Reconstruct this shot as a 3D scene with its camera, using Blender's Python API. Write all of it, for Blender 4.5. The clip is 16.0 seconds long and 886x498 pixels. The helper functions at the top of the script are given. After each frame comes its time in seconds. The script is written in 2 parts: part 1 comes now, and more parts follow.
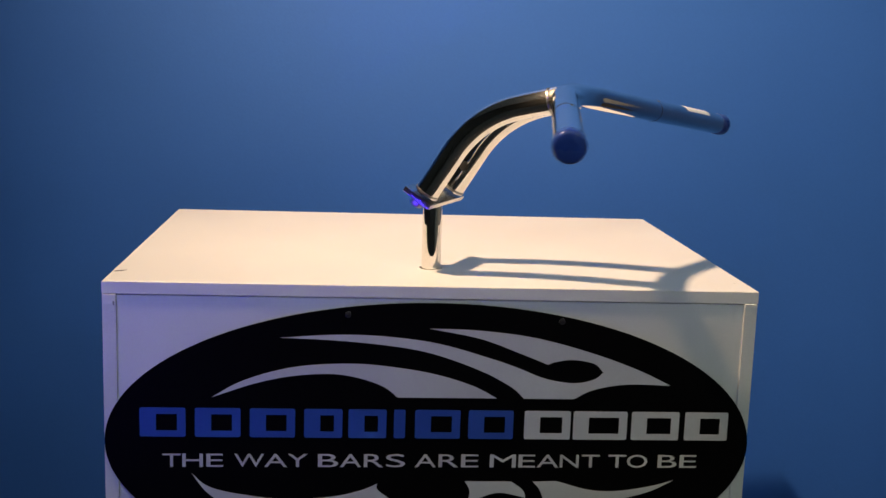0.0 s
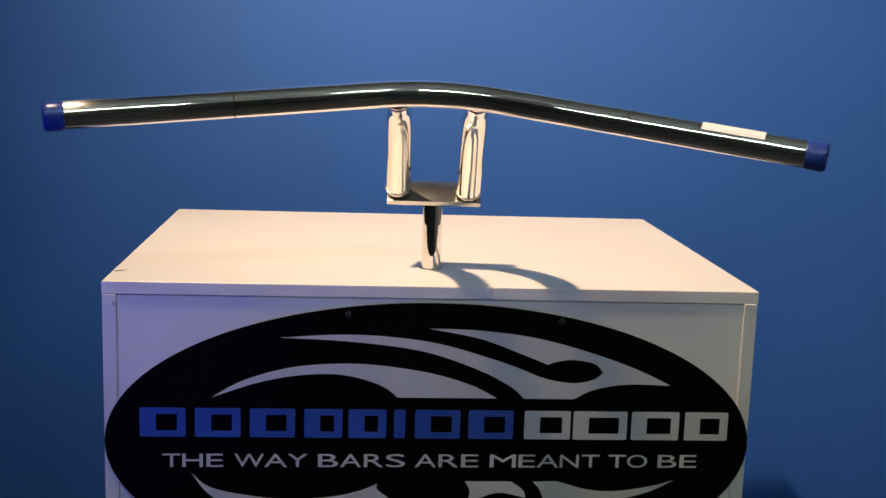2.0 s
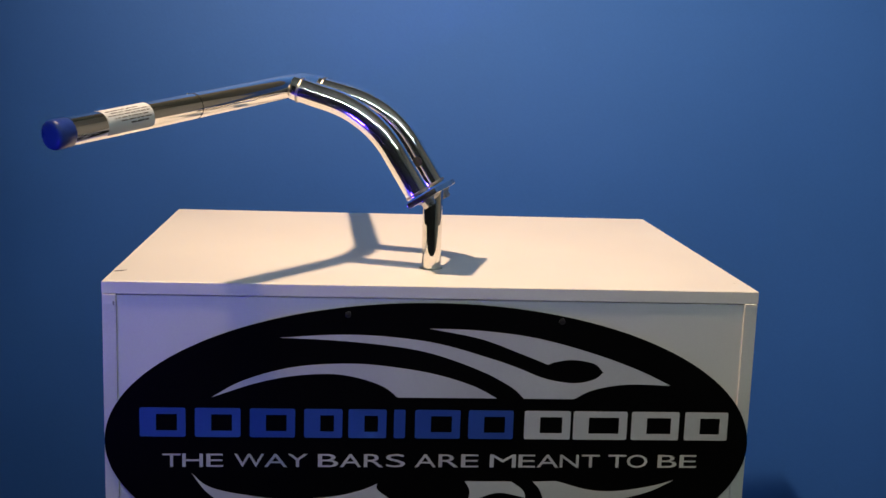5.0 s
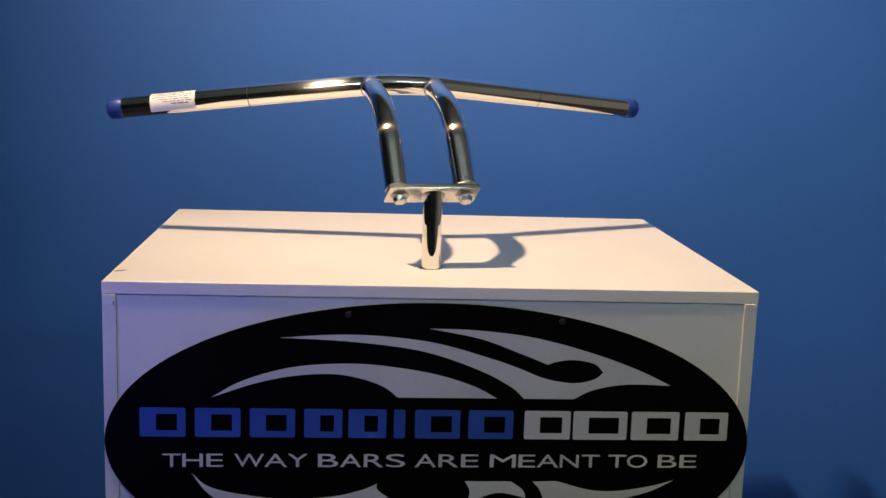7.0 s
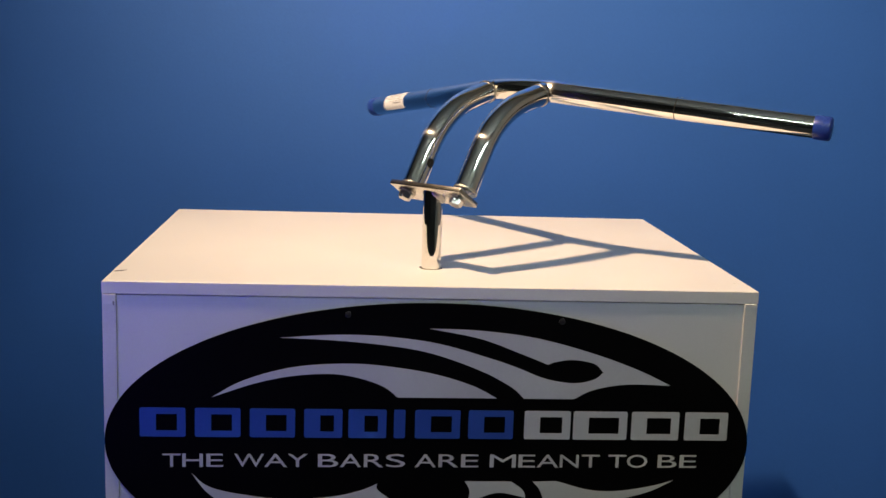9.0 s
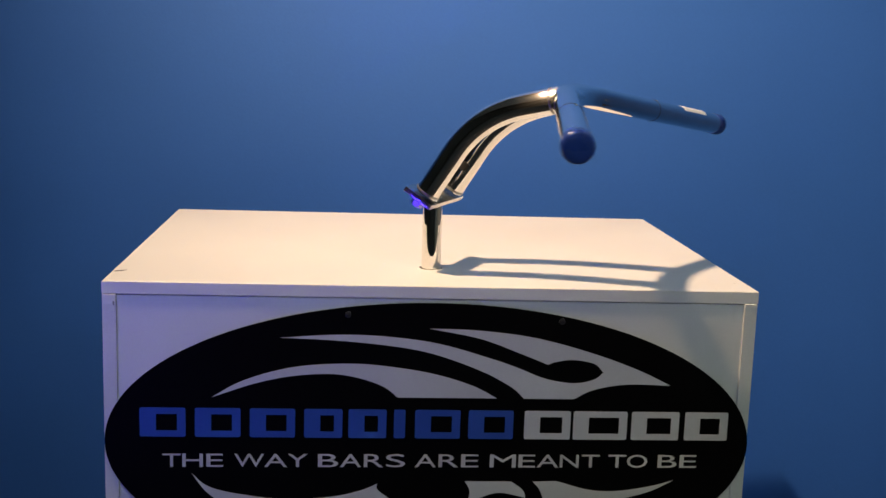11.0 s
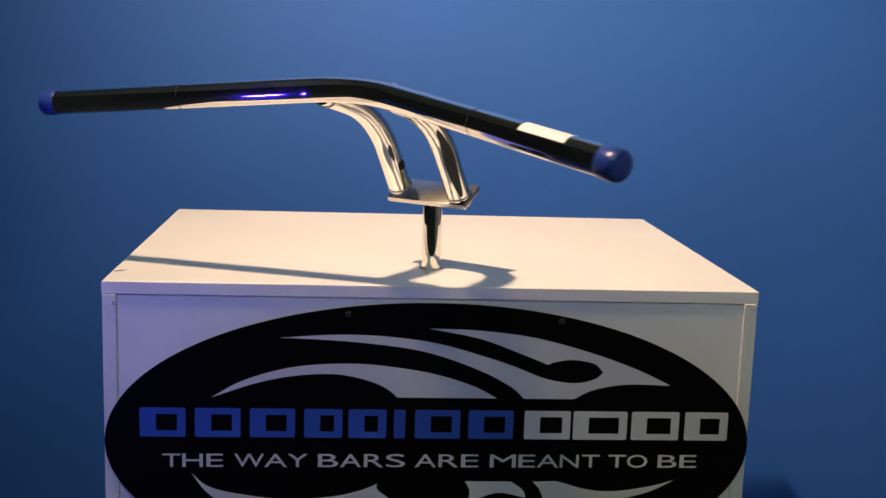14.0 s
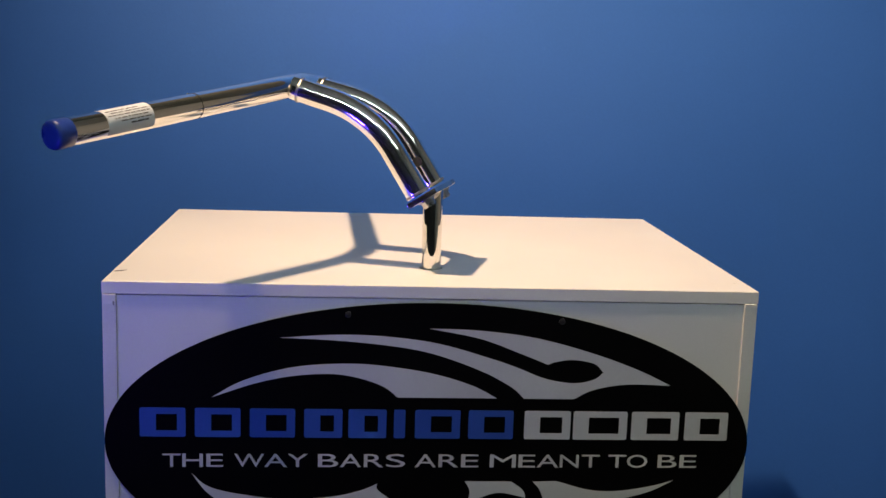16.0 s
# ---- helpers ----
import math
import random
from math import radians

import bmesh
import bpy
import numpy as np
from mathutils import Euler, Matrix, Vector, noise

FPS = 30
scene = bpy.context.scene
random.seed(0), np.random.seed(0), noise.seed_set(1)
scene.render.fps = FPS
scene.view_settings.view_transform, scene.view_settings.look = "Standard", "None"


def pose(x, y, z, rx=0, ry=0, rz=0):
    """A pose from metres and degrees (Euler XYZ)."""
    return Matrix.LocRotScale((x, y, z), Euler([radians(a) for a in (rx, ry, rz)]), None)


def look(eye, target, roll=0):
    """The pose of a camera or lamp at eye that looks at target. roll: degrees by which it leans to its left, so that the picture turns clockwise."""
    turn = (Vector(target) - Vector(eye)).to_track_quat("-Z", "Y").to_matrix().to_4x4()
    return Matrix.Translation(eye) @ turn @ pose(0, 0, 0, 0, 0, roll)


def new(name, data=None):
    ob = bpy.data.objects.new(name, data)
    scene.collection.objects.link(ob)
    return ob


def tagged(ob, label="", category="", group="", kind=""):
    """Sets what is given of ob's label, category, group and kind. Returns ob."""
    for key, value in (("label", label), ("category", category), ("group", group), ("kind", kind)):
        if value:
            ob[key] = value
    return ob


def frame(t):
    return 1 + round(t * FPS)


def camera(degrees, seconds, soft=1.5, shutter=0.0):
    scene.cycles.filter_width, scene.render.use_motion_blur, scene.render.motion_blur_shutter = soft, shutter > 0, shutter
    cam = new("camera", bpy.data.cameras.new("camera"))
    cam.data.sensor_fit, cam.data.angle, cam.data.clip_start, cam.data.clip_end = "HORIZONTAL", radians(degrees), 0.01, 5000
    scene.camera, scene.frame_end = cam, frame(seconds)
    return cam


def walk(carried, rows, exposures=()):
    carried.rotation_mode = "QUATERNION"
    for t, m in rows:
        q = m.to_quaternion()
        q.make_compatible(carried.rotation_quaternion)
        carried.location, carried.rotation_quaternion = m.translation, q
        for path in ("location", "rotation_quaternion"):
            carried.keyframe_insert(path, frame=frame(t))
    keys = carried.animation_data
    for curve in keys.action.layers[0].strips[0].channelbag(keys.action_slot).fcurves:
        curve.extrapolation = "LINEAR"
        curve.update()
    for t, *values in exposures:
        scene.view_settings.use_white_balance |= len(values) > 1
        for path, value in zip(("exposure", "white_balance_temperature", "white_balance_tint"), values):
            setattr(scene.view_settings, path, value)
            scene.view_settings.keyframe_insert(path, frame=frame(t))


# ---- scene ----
cam = camera(41.88, 16.0, soft=1.5, shutter=0.4)
TOP = 0.90                      # height of the plinth's top above the floor
EYE = (0.0, -1.6, TOP + 0.310)
AIM = (0.01065, -0.6153, TOP + 0.13597)
walk(cam, [(0.0, look(EYE, AIM, 1.895)), (16.0, look(EYE, AIM, 1.895))],
     exposures=[(0.0, -0.03), (4.0, -0.03), (6.3, -0.12), (7.0, -0.08), (8.0, -0.03), (16.0, -0.03)])

# ---- light ----
world = bpy.data.worlds.new("room_air")
scene.world = world
world.use_nodes = True
world.node_tree.nodes["Background"].inputs[0].default_value = (0.5, 0.6, 0.8, 1)
world.node_tree.nodes["Background"].inputs[1].default_value = 0.01


def lamp(name, kind, energy, colour, m):
    data = bpy.data.lights.new(name, kind)
    data.energy, data.color = energy, colour
    ob = new(name, data)
    ob.matrix_world = m
    return ob


# warm halogen flood above the plinth
KEY_AT = Vector((-0.560, -0.255, TOP + 1.40))
key = lamp("key_flood", "AREA", 32.7, (1.0, 0.69, 0.43), look(KEY_AT, KEY_AT + Vector((0.68, 0.47, -0.55))))
key.data.spread = radians(132)
key.data.shape, key.data.size, key.data.size_y = "RECTANGLE", 0.075, 0.040
# blue lamp standing to the side
blue = lamp("blue_lamp", "AREA", 0.47, (0.045, 0.016, 1.0), look((-1.32, -1.22, TOP - 0.62), (-0.24, -0.13, TOP + 0.10)))
blue.data.shape, blue.data.size = "DISK", 0.08
blue.data.spread = radians(36)


# ---- materials ----
def material(name, base, rough=0.5, metal=0.0):
    m = bpy.data.materials.new(name)
    m.use_nodes = True
    b = m.node_tree.nodes["Principled BSDF"]
    b.inputs["Base Color"].default_value = (*base, 1)
    b.inputs["Roughness"].default_value = rough
    b.inputs["Metallic"].default_value = metal
    return m, m.node_tree, b


def mottled(name, base, second, scale, rough=0.5, bump=0.0, bump_scale=200.0, metal=0.0, amount=1.0, spread=0.08):
    """Two colours mixed by a broad and a fine noise, with fine relief."""
    m, tree, b = material(name, base, rough, metal)
    n, l = tree.nodes, tree.links
    co = n.new("ShaderNodeTexCoord")
    broad = n.new("ShaderNodeTexNoise")
    broad.inputs["Scale"].default_value, broad.inputs["Detail"].default_value = scale, 6
    l.new(co.outputs["Object"], broad.inputs["Vector"])
    fine = n.new("ShaderNodeTexNoise")
    fine.inputs["Scale"].default_value, fine.inputs["Detail"].default_value = bump_scale, 3
    l.new(co.outputs["Object"], fine.inputs["Vector"])
    add = n.new("ShaderNodeMath")
    add.operation = "MULTIPLY_ADD"
    add.inputs[1].default_value, add.inputs[2].default_value = 0.35, 0.0
    l.new(fine.outputs["Fac"], add.inputs[0])
    both = n.new("ShaderNodeMath")
    both.operation = "MULTIPLY_ADD"
    both.inputs[1].default_value = 0.65
    l.new(broad.outputs["Fac"], both.inputs[0])
    l.new(add.outputs[0], both.inputs[2])
    ramp = n.new("ShaderNodeValToRGB")
    ramp.color_ramp.elements[0].position, ramp.color_ramp.elements[1].position = 0.5 - spread * 2, 0.5 + spread * 2
    ramp.color_ramp.elements[0].color = (*second, 1)
    ramp.color_ramp.elements[1].color = (*base, 1)
    l.new(both.outputs[0], ramp.inputs[0])
    l.new(ramp.outputs[0], b.inputs["Base Color"])
    r = n.new("ShaderNodeMapRange")
    r.inputs["To Min"].default_value, r.inputs["To Max"].default_value = max(0.0, rough - 0.06 * amount), rough + 0.08 * amount
    l.new(broad.outputs["Fac"], r.inputs["Value"])
    l.new(r.outputs[0], b.inputs["Roughness"])
    if bump:
        k = n.new("ShaderNodeBump")
        k.inputs["Strength"].default_value, k.inputs["Distance"].default_value = bump, 0.0008
        l.new(fine.outputs["Fac"], k.inputs["Height"])
        l.new(k.outputs[0], b.inputs["Normal"])
    return m


WALL_BLUE = mottled("blue_wall_paint", (0.0235, 0.124, 0.505), (0.021, 0.113, 0.465), 2.2, 0.62, 0.25, 160)
ROOM_DARK = mottled("dark_room_paint", (0.040, 0.039, 0.037), (0.032, 0.032, 0.031), 1.5, 0.8, 0.2, 120)
# grey-olive, darker than the blue paint to stand in for weak light
UNLIT_GREY = mottled("unlit_wall_grey_olive", (0.110, 0.110, 0.095), (0.095, 0.095, 0.082), 1.5, 0.8, 0.2, 120)
ROOM_PALE = mottled("pale_grey_paint", (0.40, 0.42, 0.41), (0.36, 0.38, 0.37), 1.5, 0.8, 0.2, 120)
CEILING_MAT = mottled("ceiling_paint", (0.45, 0.45, 0.43), (0.40, 0.40, 0.385), 2.0, 0.85, 0.2, 120)
CARPET = mottled("carpet", (0.050, 0.050, 0.055), (0.03, 0.03, 0.034), 9.0, 0.95, 0.8, 400)
WHITE = mottled("white_melamine", (0.80, 0.79, 0.77), (0.76, 0.745, 0.72), 5.0, 0.42, 0.12, 320)
WHITE_EDGE = mottled("white_edge_band", (0.78, 0.77, 0.75), (0.70, 0.69, 0.67), 14.0, 0.5, 0.2, 260)
SMUDGE = mottled("grey_smudge", (0.36, 0.35, 0.36), (0.28, 0.27, 0.28), 300.0, 0.7)
# near-black put in place of shade in the joint below the lid
JOINT_SHADE = mottled("painted_joint_shade", (0.03, 0.03, 0.035), (0.02, 0.02, 0.022), 40, 0.9)
BLACK = mottled("black_acrylic", (0.0018, 0.0018, 0.0020), (0.0012, 0.0012, 0.0014), 8.0, 0.50, 0.05, 240, amount=0.6)
BLACK.node_tree.nodes["Principled BSDF"].inputs["Specular IOR Level"].default_value = 0.07
GREY_VINYL = mottled("pale_grey_vinyl", (0.62, 0.62, 0.63), (0.57, 0.57, 0.58), 12.0, 0.5, 0.08, 300)
BLUE_VINYL = mottled("blue_vinyl", (0.028, 0.084, 0.40), (0.024, 0.075, 0.36), 14.0, 0.45, 0.08, 300)
CHROME = mottled("polished_chrome", (0.88, 0.86, 0.82), (0.84, 0.82, 0.78), 18.0, 0.020, 0.0, 300, metal=1.0, amount=0.12)
BRUSHED = mottled("satin_plate_steel", (0.60, 0.59, 0.55), (0.50, 0.49, 0.46), 22.0, 0.22, 0.2, 600, metal=1.0)


def drawn(m, share, rough, aniso):
    """A share of gloss scattered round the tube by polishing marks that run along it."""
    n, l = m.node_tree.nodes, m.node_tree.links
    marks = n.new("ShaderNodeTangent")
    marks.direction_type, marks.uv_map = "UV_MAP", "along"
    second = n.new("ShaderNodeBsdfAnisotropic")
    second.inputs["Color"].default_value, second.inputs["Roughness"].default_value = (0.86, 0.84, 0.80, 1), rough
    second.inputs["Anisotropy"].default_value = aniso
    l.new(marks.outputs[0], second.inputs["Tangent"])
    mix = n.new("ShaderNodeMixShader")
    mix.inputs[0].default_value = share
    l.new(n["Principled BSDF"].outputs[0], mix.inputs[1])
    l.new(second.outputs[0], mix.inputs[2])
    l.new(mix.outputs[0], n["Material Output"].inputs[0])


drawn(CHROME, 0.055, 0.20, 0.78)
STEEL = mottled("zinc_bolt_steel", (0.62, 0.60, 0.57), (0.50, 0.49, 0.47), 60.0, 0.28, 0.15, 500, metal=1.0)
WELD = mottled("plated_weld", (0.50, 0.49, 0.46), (0.34, 0.33, 0.31), 120.0, 0.34, 0.6, 700, metal=1.0)
CAP_BLUE = mottled("blue_vinyl_cap", (0.022, 0.056, 0.31), (0.018, 0.046, 0.27), 30.0, 0.27, 0.45, 120)
# near-black: shade painted into bore, holes and slots; also the tube's joint line
RECESS_SHADE_JOINT = mottled("recess_shade_and_joint", (0.010, 0.010, 0.011), (0.006, 0.006, 0.006), 30.0, 0.8)
PAPER = mottled("white_label_paper", (0.80, 0.83, 0.88), (0.76, 0.79, 0.84), 30.0, 0.38, 0.1, 500)
INK = mottled("grey_print", (0.11, 0.11, 0.13), (0.07, 0.07, 0.09), 60.0, 0.6)
SCREW_BLACK = mottled("black_screw", (0.035, 0.035, 0.037), (0.02, 0.02, 0.02), 200.0, 0.32, 0.2, 900, metal=0.6)


# ---- mesh tools ----
def part(name, bm, mat, parent, label="", smooth=True):
    """Link a bmesh as one mesh object under a thing or part."""
    me = bpy.data.meshes.new(name)
    bm.normal_update()
    bm.to_mesh(me)
    bm.free()
    me.materials.append(mat)
    if smooth:
        me.shade_smooth()
        me.set_sharp_from_angle(angle=radians(38))
    ob = new(name, me)
    ob.parent = parent
    if label:
        tagged(ob, label)
    return ob


def thing(name, m, label, category, group="", kind=""):
    ob = new(name)
    ob.empty_display_size = 0.1
    ob.matrix_world = m
    return tagged(ob, label, category, group, kind)


def block(x0, x1, y0, y1, z0, z1, bevel=0.0, segments=2):
    bm = bmesh.new()
    bmesh.ops.create_cube(bm, size=1)
    for v in bm.verts:
        v.co = Vector(((x0 + x1) / 2 + v.co.x * (x1 - x0), (y0 + y1) / 2 + v.co.y * (y1 - y0), (z0 + z1) / 2 + v.co.z * (z1 - z0)))
    if bevel:
        bmesh.ops.bevel(bm, geom=bm.edges[:], offset=bevel, segments=segments, affect="EDGES", profile=0.6)
    return bm


def sweep(path, radii, sides=40, close=True):
    """A round tube along the points of path; radii: one, or one for each point."""
    bm = bmesh.new()
    pts = [Vector(q) for q in path]
    if not isinstance(radii, (list, tuple)):
        radii = [radii] * len(pts)
    tangent = [(pts[min(i + 1, len(pts) - 1)] - pts[max(i - 1, 0)]).normalized() for i in range(len(pts))]
    side = tangent[0].orthogonal().normalized()
    rings = []
    for q, d, r in zip(pts, tangent, radii):
        side = (side - d * side.dot(d)).normalized()
        up = d.cross(side)
        rings.append([bm.verts.new(q + (side * math.cos(a) + up * math.sin(a)) * r)
                      for a in (2 * math.pi * k / sides for k in range(sides))])
    uv, last = bm.loops.layers.uv.new("along"), len(rings) - 1
    for i, (a, b) in enumerate(zip(rings, rings[1:])):
        for k in range(sides):
            f = bm.faces.new((a[k], a[(k + 1) % sides], b[(k + 1) % sides], b[k]))
            for loop, u, w in zip(f.loops, (i, i, i + 1, i + 1), (k, k + 1, k + 1, k)):
                loop[uv].uv = (u / last, w / sides)
    if close:
        bm.faces.new(rings[0][::-1])
        bm.faces.new(rings[-1])
    return bm


def straight(a, b, steps):
    a, b = Vector(a), Vector(b)
    return [a.lerp(b, k / steps) for k in range(steps + 1)]


def fillet(a, corner, b, reach, steps=24):
    """Points of a to b over a corner that is rounded over a length of reach on both sides."""
    a, c, b = Vector(a), Vector(corner), Vector(b)
    u, w = (a - c).normalized(), (b - c).normalized()
    half = u.angle(w) / 2
    r = reach * math.tan(half)
    centre = c + (u + w).normalized() * (reach / math.cos(half))
    p0, p1 = c + u * reach - centre, c + w * reach - centre
    total = p0.angle(p1)
    arc = [centre + (p0 * math.sin((1 - k / steps) * total) + p1 * math.sin(k / steps * total)) / math.sin(total) for k in range(steps + 1)]
    return [a] + straight(a, arc[0], 4)[1:-1] + arc + straight(arc[-1], b, 4)[1:-1] + [b]


def spline(points, sharp, steps=6):
    """A closed outline through control points, smooth but at the corners named in sharp."""
    n, out = len(points), []
    for i in range(n):
        p1, p2 = Vector(points[i]), Vector(points[(i + 1) % n])
        p0 = p1 * 2 - p2 if i in sharp else Vector(points[i - 1])
        p3 = p2 * 2 - p1 if (i + 1) % n in sharp else Vector(points[(i + 2) % n])
        for k in range(steps):
            t = k / steps
            out.append(0.5 * (2 * p1 + (p2 - p0) * t + (2 * p0 - 5 * p1 + 4 * p2 - p3) * t * t + (3 * p1 - p0 - 3 * p2 + p3) * t ** 3))
    return out


def plaque(outline, y_back, y_front, hole=()):
    """A flat piece standing upright: an outline in x and z, given depth."""
    bm = bmesh.new()
    loops = []
    for line in (outline, hole):
        if len(line):
            vs = [bm.verts.new((q[0], y_front, q[1])) for q in line]
            loops.append([bm.edges.new((vs[i], vs[(i + 1) % len(vs)])) for i in range(len(vs))])
    made = bmesh.ops.triangle_fill(bm, use_beauty=True, use_dissolve=False, edges=[e for lo in loops for e in lo], normal=(0, -1, 0))
    faces = [f for f in made["geom"] if isinstance(f, bmesh.types.BMFace)]
    for f in faces:
        f.normal_update()
        if f.normal.y > 0:
            f.normal_flip()
    ext = bmesh.ops.extrude_face_region(bm, geom=faces)
    for v in [g for g in ext["geom"] if isinstance(g, bmesh.types.BMVert)]:
        v.co.y = y_back
    bmesh.ops.recalc_face_normals(bm, faces=bm.faces[:])
    return bm


def rounded(x0, x1, z0, z1, r, steps=5):
    out = []
    for cx, cz, a0 in ((x1 - r, z1 - r, 0), (x0 + r, z1 - r, 90), (x0 + r, z0 + r, 180), (x1 - r, z0 + r, 270)):
        for k in range(steps + 1):
            a = radians(a0 + 90 * k / steps)
            out.append((cx + r * math.cos(a), cz + r * math.sin(a)))
    return out


def moved(bm, m):
    bm.transform(m)
    return bm


# ---- room ----
def structure(name, bm, mat, label, category):
    me = bpy.data.meshes.new(name)
    bm.to_mesh(me)
    bm.free()
    me.materials.append(mat)
    return tagged(new(name, me), label, category, kind="structure")


WALL_Y, HIGH, BLUE_TO = 0.905, 3.4, 2.35
structure("floor", block(-3.0, 3.0, -4.5, WALL_Y + 0.1, -0.1, 0.0), CARPET, "dark grey carpeted floor of the display room", "floor")
structure("ceiling", block(-3.0, 3.0, -4.5, WALL_Y + 0.1, HIGH, HIGH + 0.1), CEILING_MAT, "plain off-white painted ceiling", "ceiling")
structure("wall_north", block(-3.0, 3.0, WALL_Y, WALL_Y + 0.1, 0.0, BLUE_TO), WALL_BLUE, "plain deep blue painted wall behind the plinth", "wall")
# unseen upper wall, darkened by its colour as if little light reached it
structure("wall_north_upper_dimmed", block(-3.0, 3.0, WALL_Y, WALL_Y + 0.1, BLUE_TO, HIGH), UNLIT_GREY, "unseen upper wall, coloured dark grey in place of dim light", "wall")
structure("wall_south", block(-3.0, 3.0, -4.6, -4.5, 0.0, HIGH), ROOM_DARK, "dark plain wall", "wall")
structure("wall_west", block(-3.1, -3.0, -4.6, WALL_Y + 0.1, 0.0, HIGH), ROOM_DARK, "dark plain wall", "wall")
structure("wall_east", block(3.0, 3.1, -4.6, WALL_Y + 0.1, 0.0, HIGH), ROOM_PALE, "pale grey plain wall", "wall")


def glowing(name, colour, strength):
    m, tree, b = material(name, colour, 0.4)
    b.inputs["Emission Color"].default_value = (*colour, 1)
    b.inputs["Emission Strength"].default_value = strength
    return m


def ceiling_batten(x, y, z, length):
    """A bare fluorescent tube on its batten hung from the ceiling."""
    b = thing("ceiling_batten", pose(x, y, z), "white ceiling batten with one bare fluorescent tube", "ceiling light", "row of ceiling battens")
    h = length / 2
    part("batten_body", block(-h - 0.03, h + 0.03, -0.03, 0.03, 0.055, 0.115, 0.004), WHITE_EDGE, b)
    for s in (-0.5, 0.5):
        part("hanger_rod", sweep([(s, 0, 0.11), (s, 0, HIGH - z)], 0.004, 12), STEEL, b)
    part("tube", sweep([(-h, 0, 0), (h, 0, 0)], 0.013, 20), glowing("tube_glow", (0.86, 1.0, 0.93), 76), b, "glowing fluorescent tube")
    for s in (-1, 1):
        part("tube_socket", block(s * h - 0.012, s * h + 0.012, -0.016, 0.016, -0.018, 0.060, 0.003), WHITE_EDGE, b)


for spot in ((-0.40, -2.3, 2.60), (1.45, -1.95, 2.90)):
    ceiling_batten(*spot, 1.5)

# ---- plinth ----
X0, X1, Y0, Y1 = -0.4270, 0.4304, -0.1265, 0.5152
BOARD = 0.0165


def top_board(parent):
    """The lid, with the round bore for the post."""
    bm = bmesh.new()
    sides, r = 48, 0.0168
    outer = [(X0, Y0), (X1, Y0), (X1, Y1), (X0, Y1)]
    e = 0.0012
    rings = []
    for inset, z in ((0, -BOARD), (0, -e), (e, 0.0)):
        rings.append([bm.verts.new((x + (inset if x == X0 else -inset), y + (inset if y == Y0 else -inset), z)) for x, y in outer])
    for a, b in zip(rings, rings[1:]):
        for k in range(4):
            bm.faces.new((a[k], a[(k + 1) % 4], b[(k + 1) % 4], b[k]))
    for z, ring, flip in ((0.0, rings[-1], False), (-BOARD, rings[0], True)):
        loop = [bm.verts.new((0.0012 + r * math.cos(2 * math.pi * k / sides), r * math.sin(2 * math.pi * k / sides), z)) for k in range(sides)]
        edges = [bm.edges.new((loop[k], loop[(k + 1) % sides])) for k in range(sides)]
        edges += [bm.edges.get((ring[k], ring[(k + 1) % 4])) for k in range(4)]
        bmesh.ops.triangle_fill(bm, use_beauty=True, edges=edges, normal=(0, 0, -1 if flip else 1))
        rings.append(loop)
    for k in range(sides):
        bm.faces.new((rings[-2][k], rings[-2][(k + 1) % sides], rings[-1][(k + 1) % sides], rings[-1][k]))
    bmesh.ops.recalc_face_normals(bm, faces=bm.faces[:])
    return part("top_board", bm, WHITE, parent, smooth=False)


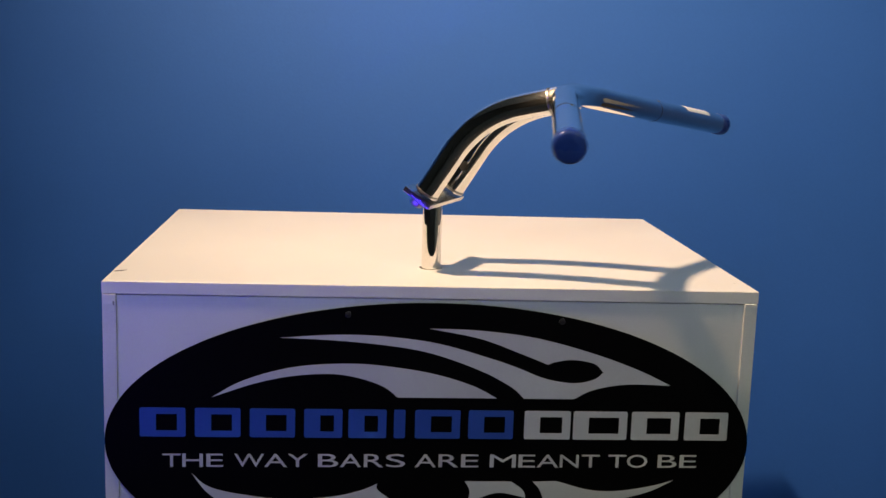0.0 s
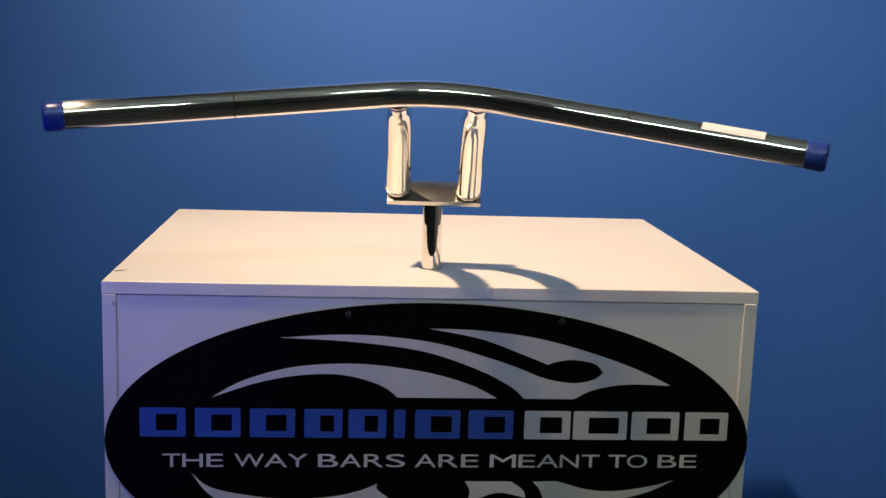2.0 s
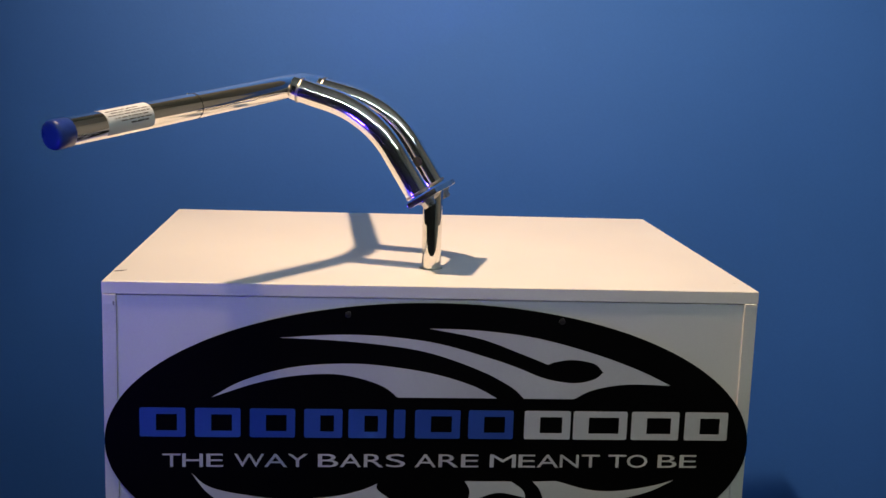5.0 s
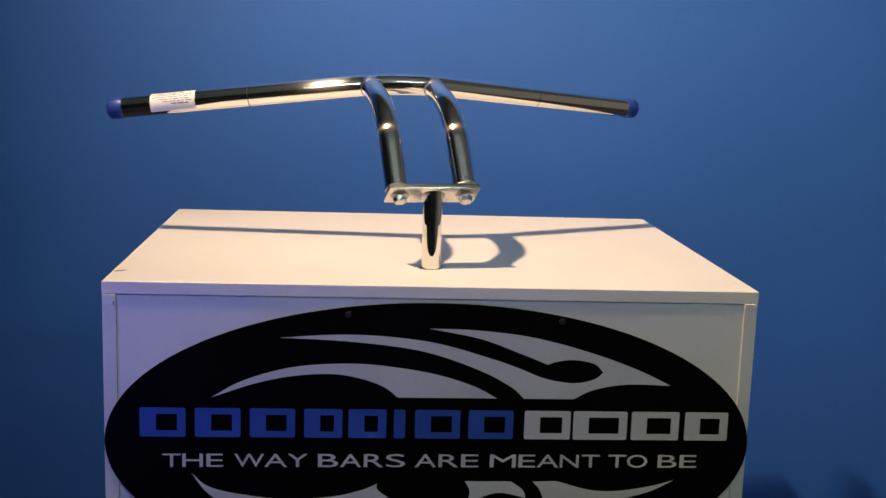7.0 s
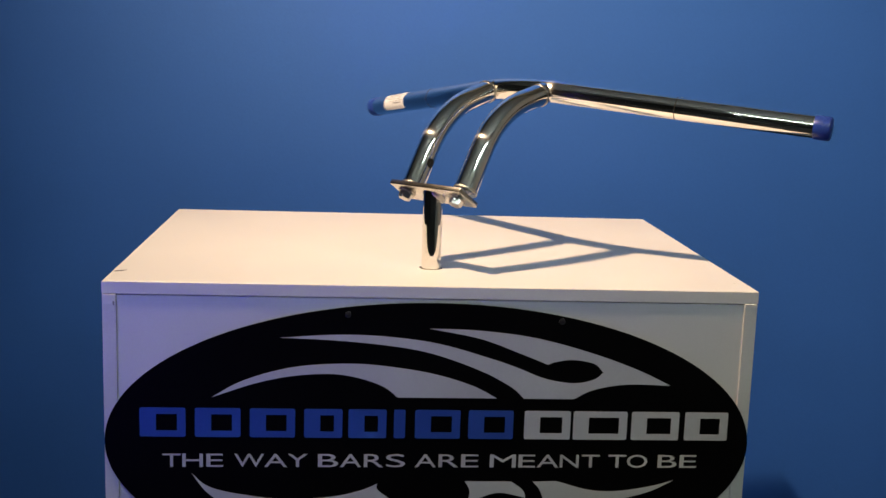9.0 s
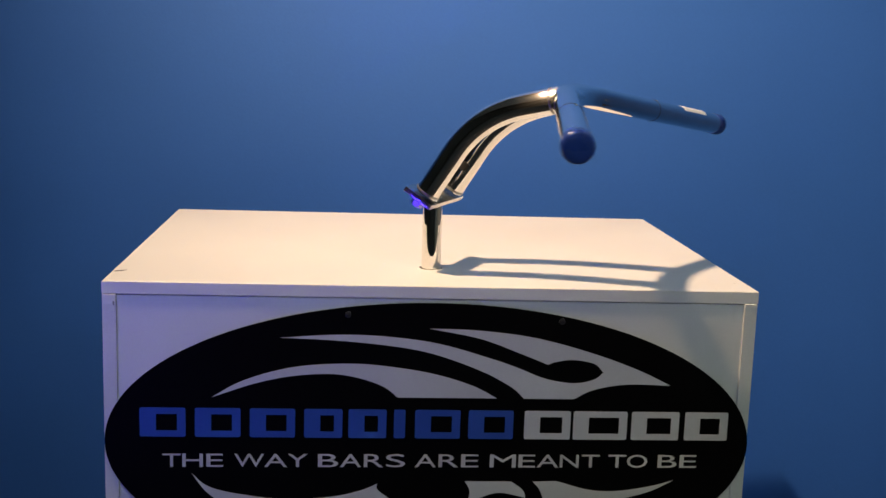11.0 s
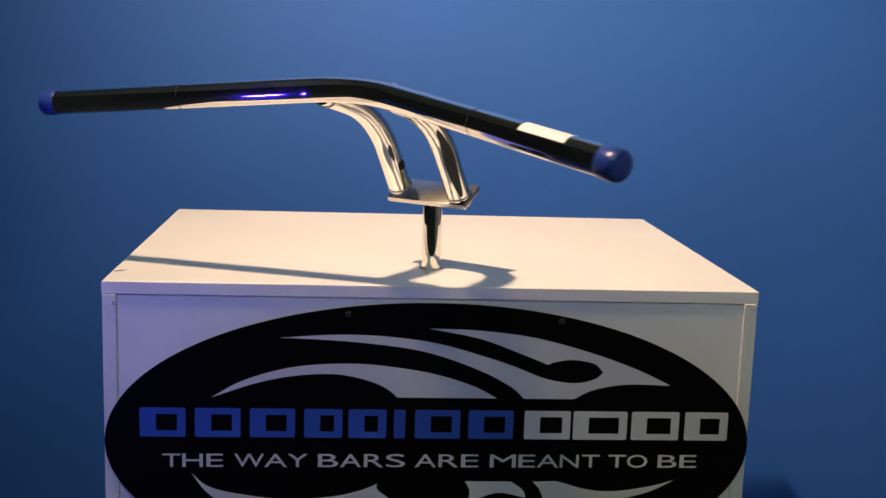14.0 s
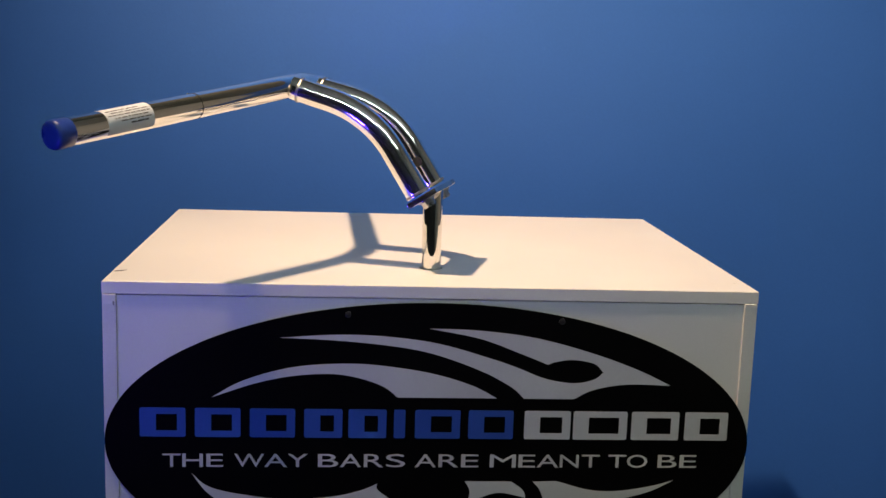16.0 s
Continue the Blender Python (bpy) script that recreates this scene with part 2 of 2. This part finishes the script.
def plinth():
    p = thing("display_plinth", pose(0, 0, TOP, 0, 0, 3.78), "white melamine display plinth with edge-banded boards, on the floor", "plinth")
    lid = top_board(p)
    low = -TOP
    side = 0.0180
    z1 = -BOARD - 0.0008
    part("side_panel", block(X0 + 0.0005, X0 + side, Y0 - 0.0008, Y1 - 0.001, low, z1, 0.0005), WHITE_EDGE, p, smooth=False)
    part("side_panel", block(X1 - side, X1 - 0.0008, Y0 - 0.0008, Y1 - 0.001, low, z1, 0.0005), WHITE_EDGE, p, smooth=False)
    part("front_panel", block(X0 + side + 0.0004, X1 - side - 0.0004, Y0 + 0.0012, Y0 + 0.018, low, z1 - 0.0012, 0.0005), WHITE, p, smooth=False)
    part("back_panel", block(X0 + side, X1 - side - 0.002, Y1 - 0.018, Y1 - 0.002, low, z1, 0.001), WHITE, p)
    # unseen strip added so that the joint looks dark with shade
    part("joint_shade_strip", block(X0 + side, X1 - side - 0.002, Y0 + 0.019, Y0 + 0.034, z1 - 0.02, z1, 0.001), JOINT_SHADE, p, "dark strip added as shade behind the front panel's joint")
    for x0, x1, drop in ((X0 + 0.0008, X0 + side - 0.0006, 0.013), (X1 - side + 0.0006, X1 - 0.0010, 0.005)):
        part("edge_patch", block(x0, x1, Y0 - 0.0012, Y0 + 0.0030, z1 - drop, z1 - 0.0004, 0.0002), WHITE, p, "lighter patch of edge banding", smooth=False)
    part("smudge", moved(sweep([(0, -0.0001, 0), (0, 0.0004, 0)], [0.0010, 0.0016], 14), pose(X0 + 0.0150, Y0 - 0.0013, -0.0285) @ Matrix.Diagonal((1.0, 1.0, 2.2, 1.0))), SMUDGE, p, "small grey smudge")
    # plug under the lid in which the post turns, black for the bore's shade
    part("bore_shade_plug", sweep([(0.0012, 0, -0.004), (0.0012, 0, -0.12)], 0.0172, 32), RECESS_SHADE_JOINT, p, "dark plug painted as the bore's shade round the post")
    # a crack in the lid's surface, and small plugged screw heads
    part("crack", sweep([(X0 + 0.002 + 0.016 * k / 10, -0.0645 + 0.010 * (k / 10) ** 3, 0.0001) for k in range(11)], [0.0003 + 0.0008 * math.sin(math.pi * k / 10) for k in range(11)], 8), INK, lid, "short hooked crack")
    for x, y in ((-0.4193, 0.2018), (-0.3697, -0.1187), (0.4143, -0.0735), (-0.4120, 0.36), (0.4180, 0.31)):
        part("screw_plug", sweep([(x, y, -0.0010), (x, y, 0.0004)], 0.0022, 16), WHITE_EDGE, lid)
    return p


plinth()

# ---- oval sign on the plinth's front ----
SIGN_Y = -0.0002


def letters(text, x0, x1, z0, z1):
    """A word in the built-in font, stretched to its place: one bmesh for each letter."""
    curve = bpy.data.curves.new(text, "FONT")
    curve.offset = -0.007
    curve.body, curve.extrude, curve.bevel_depth, curve.bevel_resolution = text, 0.02, 0.006, 0
    ob = bpy.data.objects.new(text, curve)
    me = bpy.data.meshes.new_from_object(ob)
    bpy.data.objects.remove(ob)
    bm = bmesh.new()
    bm.from_mesh(me)
    bpy.data.meshes.remove(me)
    bmesh.ops.remove_doubles(bm, verts=bm.verts[:], dist=1e-5)
    lo = [min(v.co[i] for v in bm.verts) for i in range(3)]
    hi = [max(v.co[i] for v in bm.verts) for i in range(3)]
    for v in bm.verts:
        u, w, d = [(v.co[i] - lo[i]) / (hi[i] - lo[i]) for i in range(3)]
        v.co = Vector((x0 + u * (x1 - x0), -0.0012 - 0.0005 * d, z0 + w * (z1 - z0)))
    bmesh.ops.recalc_face_normals(bm, faces=bm.faces[:])
    out, left = [], set(bm.verts)
    while left:
        grow, island = [left.pop()], []
        while grow:
            v = grow.pop()
            island.append(v)
            for e in v.link_edges:
                o = e.other_vert(v)
                if o in left:
                    left.discard(o)
                    grow.append(o)
        one, names = bmesh.new(), {}
        for v in island:
            names[v] = one.verts.new(v.co)
        for f in {f for v in island for f in v.link_faces}:
            one.faces.new([names[v] for v in f.verts])
        out.append(one)
    bm.free()
    return out


def oval_sign():
    s = thing("oval_sign", pose(0, 0, TOP, 0, 0, 3.78) @ pose(0, Y0 - 0.0008, 0), "black oval sign with pale swooshes, blue blocks and a white slogan", "sign")
    ring = [(0.0020 + 0.4282 * math.cos(a), -0.2125 + 0.1905 * math.sin(a)) for a in (2 * math.pi * k / 128 for k in range(128))]
    part("board", plaque(ring, SIGN_Y, -0.0014), BLACK, s, "black oval board", smooth=False)
    f = (-0.0012, -0.0017)

    def swoosh(points, sharp):
        part("swoosh", plaque(spline(points, sharp), *f), GREY_VINYL, s, "pale grey vinyl swoosh", smooth=False)

    swoosh([(-0.007, -0.056), (0.060, -0.058), (0.135, -0.067), (0.212, -0.087), (0.274, -0.109), (0.319, -0.130),
            (0.260, -0.129), (0.215, -0.137), (0.189, -0.150), (0.122, -0.150), (0.104, -0.134), (0.062, -0.112),
            (0.002, -0.091), (-0.050, -0.081), (-0.124, -0.074), (-0.201, -0.071), (-0.124, -0.066),
            (-0.058, -0.068), (0.009, -0.077), (0.077, -0.096), (0.115, -0.109), (0.142, -0.120), (0.167, -0.126),
            (0.191, -0.128), (0.214, -0.123), (0.227, -0.113), (0.214, -0.101), (0.186, -0.096), (0.163, -0.099),
            (0.152, -0.103), (0.114, -0.088), (0.061, -0.069)], {0, 5, 8, 9, 15, 25, 29})
    swoosh([(-0.288, -0.152), (-0.252, -0.131), (-0.204, -0.115), (-0.157, -0.107), (-0.094, -0.105),
            (-0.029, -0.112), (0.015, -0.121), (0.055, -0.134), (0.086, -0.150), (-0.046, -0.150), (-0.064, -0.136),
            (-0.094, -0.125), (-0.131, -0.119), (-0.182, -0.122), (-0.233, -0.133)], {0, 8, 9})
    swoosh([(-0.315, -0.256), (-0.292, -0.275), (-0.247, -0.286), (-0.188, -0.292), (-0.128, -0.288), (-0.091, -0.279),
            (-0.071, -0.270), (-0.068, -0.280), (-0.040, -0.300), (-0.060, -0.325), (-0.150, -0.330), (-0.240, -0.315), (-0.290, -0.287)], {0, 6, 8, 9})
    swoosh([(0.047, -0.266), (0.110, -0.266), (0.126, -0.278), (0.130, -0.289), (0.095, -0.282), (0.069, -0.289), (0.050, -0.300), (0.054, -0.280)], {0, 1, 3, 6})
    swoosh([(0.139, -0.266), (0.171, -0.265), (0.214, -0.277), (0.253, -0.279), (0.299, -0.272), (0.332, -0.263),
            (0.300, -0.279), (0.255, -0.292), (0.200, -0.305), (0.157, -0.300), (0.149, -0.278)], {0, 1, 5, 9})
    # row of blocks in place of the maker's name
    za, zb = -0.2062, -0.1668
    spans = [(-0.381, -0.322), (-0.310, -0.251), (-0.239, -0.180), (-0.168, -0.118), (-0.110, -0.060), (-0.050, -0.035),
             (-0.022, 0.038), (0.049, 0.109), (0.124, 0.186), (0.190, 0.263), (0.269, 0.334), (0.342, 0.401)]
    for i, (a, b) in enumerate(spans):
        mat, colour = (BLUE_VINYL, "blue") if i < 8 else (GREY_VINYL, "pale grey")
        hole = rounded(a + 0.021, b - 0.011, za + 0.0085, zb - 0.0085, 0.0008)[::-1] if b - a > 0.03 else ()
        part("block", plaque(rounded(a, b, za, zb, 0.0025), *f, hole), mat, s, colour + " vinyl block", smooth=False)
    slogan = (("T", -0.3521, -0.3285), ("H", -0.3265, -0.2997), ("E", -0.2953, -0.2732), ("W", -0.2589, -0.2201), ("A", -0.2196, -0.1900),
              ("Y", -0.1892, -0.1630), ("B", -0.1493, -0.1227), ("A", -0.1202, -0.0921), ("R", -0.0886, -0.0628), ("S", -0.0591, -0.0339),
              ("A", -0.0209, 0.0076), ("R", 0.0108, 0.0376), ("E", 0.0411, 0.0644), ("M", 0.0797, 0.1148), ("E", 0.1183, 0.1412),
              ("A", 0.1433, 0.1727), ("N", 0.1745, 0.2001), ("T", 0.2042, 0.2285), ("T", 0.2405, 0.2648), ("O", 0.2661, 0.2938),
              ("B", 0.3083, 0.3345), ("E", 0.3384, 0.3618))
    for text, a, b in slogan:
        rise = 0.0035 * (a + b) / 2
        for glyph in letters(text, a, b, rise - 0.2464, rise - 0.2284):
            part("letter", glyph, GREY_VINYL, s, "pale grey letter of the slogan", smooth=False)
    for x, z in ((-0.113, -0.039), (0.168, -0.044)):
        head = part("screw", sweep([(x, -0.0012, z), (x, -0.0026, z), (x, -0.0034, z)], [0.0042, 0.0042, 0.0028], 24), SCREW_BLACK, s, "small black screw")
        for k in (0, 1):
            # raised dark strips stand in for the shade inside the screw's cross
            slot_shade = moved(block(-0.0022, 0.0022, -0.0036, -0.0032, -0.0004, 0.0004), pose(x, 0, z) @ pose(0, 0, 0, 0, 45 + 90 * k, 0))
            part("slot_shade", slot_shade, RECESS_SHADE_JOINT, head, smooth=False)
    return s


oval_sign()

# ---- handlebar on its turning post ----
TUBE = 0.0159
RISER = 0.0164
TILT = 33.0
PLATE_Z = 0.1085
LEAN = pose(0, 0, PLATE_Z, 0, 1.8, 0) @ pose(0, 0, -PLATE_Z)       # the bars sit slightly askew on their plate
VERTEX = Vector((0.0077, -0.1783, 0.2527))
ARMS = {-1: Vector((-1, -0.2956, -0.0878)), 1: Vector((1, -0.3481, -0.1291))}


def on_arm(x):
    return VERTEX + ARMS[1 if x > 0 else -1] * abs(x)


def ring_along(d, centre, r, thick, sides=40):
    """A rounded band about the axis d."""
    d = d.normalized()
    return sweep([centre - d * thick, centre - d * thick * 0.7, centre + d * thick * 0.7, centre + d * thick], [r - thick * 0.5, r, r, r - thick * 0.5], sides)


def crossbar(p):
    path = fillet(on_arm(-0.432), VERTEX, on_arm(0.4185), 0.078, 32)
    bar = part("crossbar", sweep(path, TUBE, 56), CHROME, p, "polished chrome tube bent at the middle")
    for s, joint, end in ((-1, 0.2400, 0.4420), (1, 0.2205, 0.4285)):
        d = ARMS[s].normalized()
        c = on_arm(s * joint)
        part("joint_ring", ring_along(d, c, TUBE + 0.0003, 0.0006, 48), RECESS_SHADE_JOINT, bar, "dark joint line round the tube")
        n = (Vector((0, -0.35, 1)) - d * d.dot(Vector((0, -0.35, 1)))).normalized()
        foot = c + d * 0.004
        part("pin", sweep([foot + n * (TUBE - 0.001), foot + n * (TUBE + 0.0008)], [0.0022, 0.0016], 16), CHROME, bar)
        back = on_arm(s * end) - d * 0.0235
        prof = [(0.0, 0.0161), (0.0010, 0.0166), (0.0165, 0.0167), (0.0200, 0.0164), (0.0222, 0.0153), (0.0234, 0.0128), (0.0237, 0.0060)]
        part("end_cap", sweep([back + d * q for q, r in prof], [r for q, r in prof], 48), CAP_BLUE, p, "blue vinyl end cap")
    return bar


def sticker(p):
    """A paper label wrapped round the tube, with unreadable lines of print."""
    d = ARMS[1].normalized()
    up = Vector((0, 0.62, 0.78))
    up = (up - d * up.dot(d)).normalized()
    side = d.cross(up)

    def wrap(u0, u1, a0, a1, r0, r1, steps):
        bm = bmesh.new()
        rows = []
        for r in (r1, r0):
            rows.append([[bm.verts.new(on_arm(x) + (up * math.cos(a) + side * math.sin(a)) * r) for x in (u0, u1)]
                         for a in (radians(a0 + (a1 - a0) * k / steps) for k in range(steps + 1))])
        for k in range(steps):
            for row in rows:
                bm.faces.new((row[k][0], row[k][1], row[k + 1][1], row[k + 1][0]))
            for e in (0, 1):
                bm.faces.new((rows[0][k][e], rows[0][k + 1][e], rows[1][k + 1][e], rows[1][k][e]))
        for k in (0, steps):
            bm.faces.new((rows[0][k][0], rows[0][k][1], rows[1][k][1], rows[1][k][0]))
        bmesh.ops.recalc_face_normals(bm, faces=bm.faces[:])
        return bm

    ob = part("sticker", wrap(0.2975, 0.3635, -95, 95, TUBE - 0.0002, TUBE + 0.0003, 28), PAPER, p, "white paper sticker with lines of print")
    dice = random.Random(5)
    for k, (u0, u1, bold) in enumerate(((0.314, 0.360, 1.5), (0.302, 0.357, 1.1), (0.302, 0.360, 1.1), (0.305, 0.353, 1.1), (0.302, 0.347, 1.1), (0.307, 0.335, 1.8))):
        a, line, u = 12 - 13 * k, bmesh.new(), u0
        while u < u1 - 0.002:
            word = min(u + dice.uniform(0.003, 0.010), u1)
            scrap = bpy.data.meshes.new("word")
            piece = wrap(u, word, a - 1.9 * bold, a + 1.9 * bold, TUBE + 0.0001, TUBE + 0.0004, 3)
            piece.to_mesh(scrap)
            piece.free()
            line.from_mesh(scrap)
            bpy.data.meshes.remove(scrap)
            u = word + 0.0016
        part("print_line", line, INK, ob, "line of unreadable print")


def riser(p, s):
    """A tube from the plate, leaning out and then bending to the crossbar."""
    x = s * 0.0490
    foot = Vector((x, -0.0095, PLATE_Z + 0.0005))
    knee = Vector((x, -0.0775, 0.2165))
    head = Vector((x, -0.1880, 0.2452 + 0.0022 * s))
    tube_ob = part("riser", moved(sweep(fillet(foot, knee, head, 0.060, 20), RISER, 48), LEAN), CHROME, p, "polished chrome riser tube")
    d = (knee - foot).normalized()
    part("weld_bead", moved(ring_along(d, foot + d * 0.0030, RISER + 0.0009, 0.0018, 48), LEAN), WELD, tube_ob)
    e = (head - knee).normalized()
    part("weld_bead", moved(ring_along(e, head - e * 0.0115, RISER + 0.0010, 0.0019, 48), LEAN), WELD, tube_ob)
    # a dark disc on the tube's inner wall stands in for the hole's shade
    hole, rows = bmesh.new(), []
    turn = d.cross(Vector((s, 0, 0)))
    for r in (0.0072, 0.0048, 0.0024):
        row = []
        for k in range(28):
            a = 2 * math.pi * k / 28
            w = r * math.sin(a) / RISER
            out = Vector((-s, 0, 0)) * math.cos(w) + turn * math.sin(w)
            row.append(hole.verts.new(foot.lerp(knee, 0.325) + d * (r * math.cos(a)) + out * (RISER + 0.0002)))
        rows.append(row)
    for p0, p1 in zip(rows, rows[1:]):
        for k in range(28):
            hole.faces.new((p0[k], p0[(k + 1) % 28], p1[(k + 1) % 28], p1[k]))
    hole.faces.new(rows[-1])
    bmesh.ops.recalc_face_normals(hole, faces=hole.faces[:])
    part("wire_hole_shade", moved(hole, LEAN), RECESS_SHADE_JOINT, tube_ob, "dark disc painted as the shade of a round wiring hole")
    return tube_ob


def mounting_plate(p):
    m = pose(0.0012, -0.0035, PLATE_Z, TILT, 0, 0)
    pl = part("mounting_plate", moved(block(-0.0645, 0.0645, -0.0225, 0.0225, -0.0075, 0.0, 0.0011), m), BRUSHED, p, "flat satin steel clamp plate")
    for s in (-1, 1):
        x = s * 0.0470
        hexa = bmesh.new()
        bmesh.ops.create_cone(hexa, cap_ends=True, segments=6, radius1=0.0095, radius2=0.0105, depth=0.009)
        bmesh.ops.bevel(hexa, geom=hexa.edges[:], offset=0.0008, segments=2, affect="EDGES")
        bolt = part("hex_bolt", moved(hexa, m @ pose(x, 0.001, -0.0140, 0, 0, 17 + 9 * s)), STEEL, pl, "zinc hex bolt head")
        part("washer", moved(sweep([(x, 0.001, -0.0070), (x, 0.001, -0.0098)], 0.0128, 32), m), STEEL, bolt)


def post(p):
    r = 0.0136
    bm = sweep([(0, 0, -0.10), (0, 0, 0.02), (0, 0, 0.06), (0, 0, PLATE_Z)], r, 48)
    for v in bm.verts:
        if v.co.z > PLATE_Z - 0.001:        # cut on the slant under the plate
            v.co.z = PLATE_Z - 0.0045 + math.tan(radians(TILT)) * (v.co.y + 0.0035)
    ob = part("post", bm, CHROME, p, "vertical polished chrome post")
    m = pose(0, -0.001, PLATE_Z - 0.0095, TILT, 0, 0)
    part("weld_bead", moved(sweep([(0, 0, 0.0035), (0, 0, -0.0005), (0, 0, -0.0035)], [r + 0.0045, r + 0.0028, r - 0.0002], 40), m), WELD, ob)


def handlebar():
    p = thing("motorcycle_handlebar", pose(0, 0, TOP), "polished chrome motorcycle handlebar with blue end caps, turning on a post", "handlebar")
    crossbar(p)
    sticker(p)
    for s in (-1, 1):
        riser(p, s)
    mounting_plate(p)
    post(p)
    return p


BARS = handlebar()


def motions():
    """The handlebar turns on its post, clockwise from above, a little unevenly."""
    turn = [(0, 68.3), (0.5, 51.0), (1, 32.8), (1.5, 15.9), (2, -0.6), (2.5, -17.5), (3, -35.1), (3.5, -51.7), (4, -69.3), (4.5,
            -85.9), (5, -102.2), (5.5, -118.8), (6, -135.4), (6.5, -151.8), (7, -165.3), (7.5, -177.6), (8, -191.1), (8.5, -205.6),
            (9, -221.3), (9.5, -237.9), (10, -255.4), (10.5, -273.3), (11, -290.8), (11.5, -307.9), (12, -325.0), (12.5, -341.0),
            (13, -358.7), (13.5, -376.3), (14, -394.2), (14.5, -412.1), (15, -429.4), (15.5, -446.1), (16, -462.2)]
    walk(BARS, [(t, pose(0.0012, 0, TOP, -0.48, -0.08, 0) @ pose(0, 0, 0, 0, 0, a)) for t, a in turn])


motions()
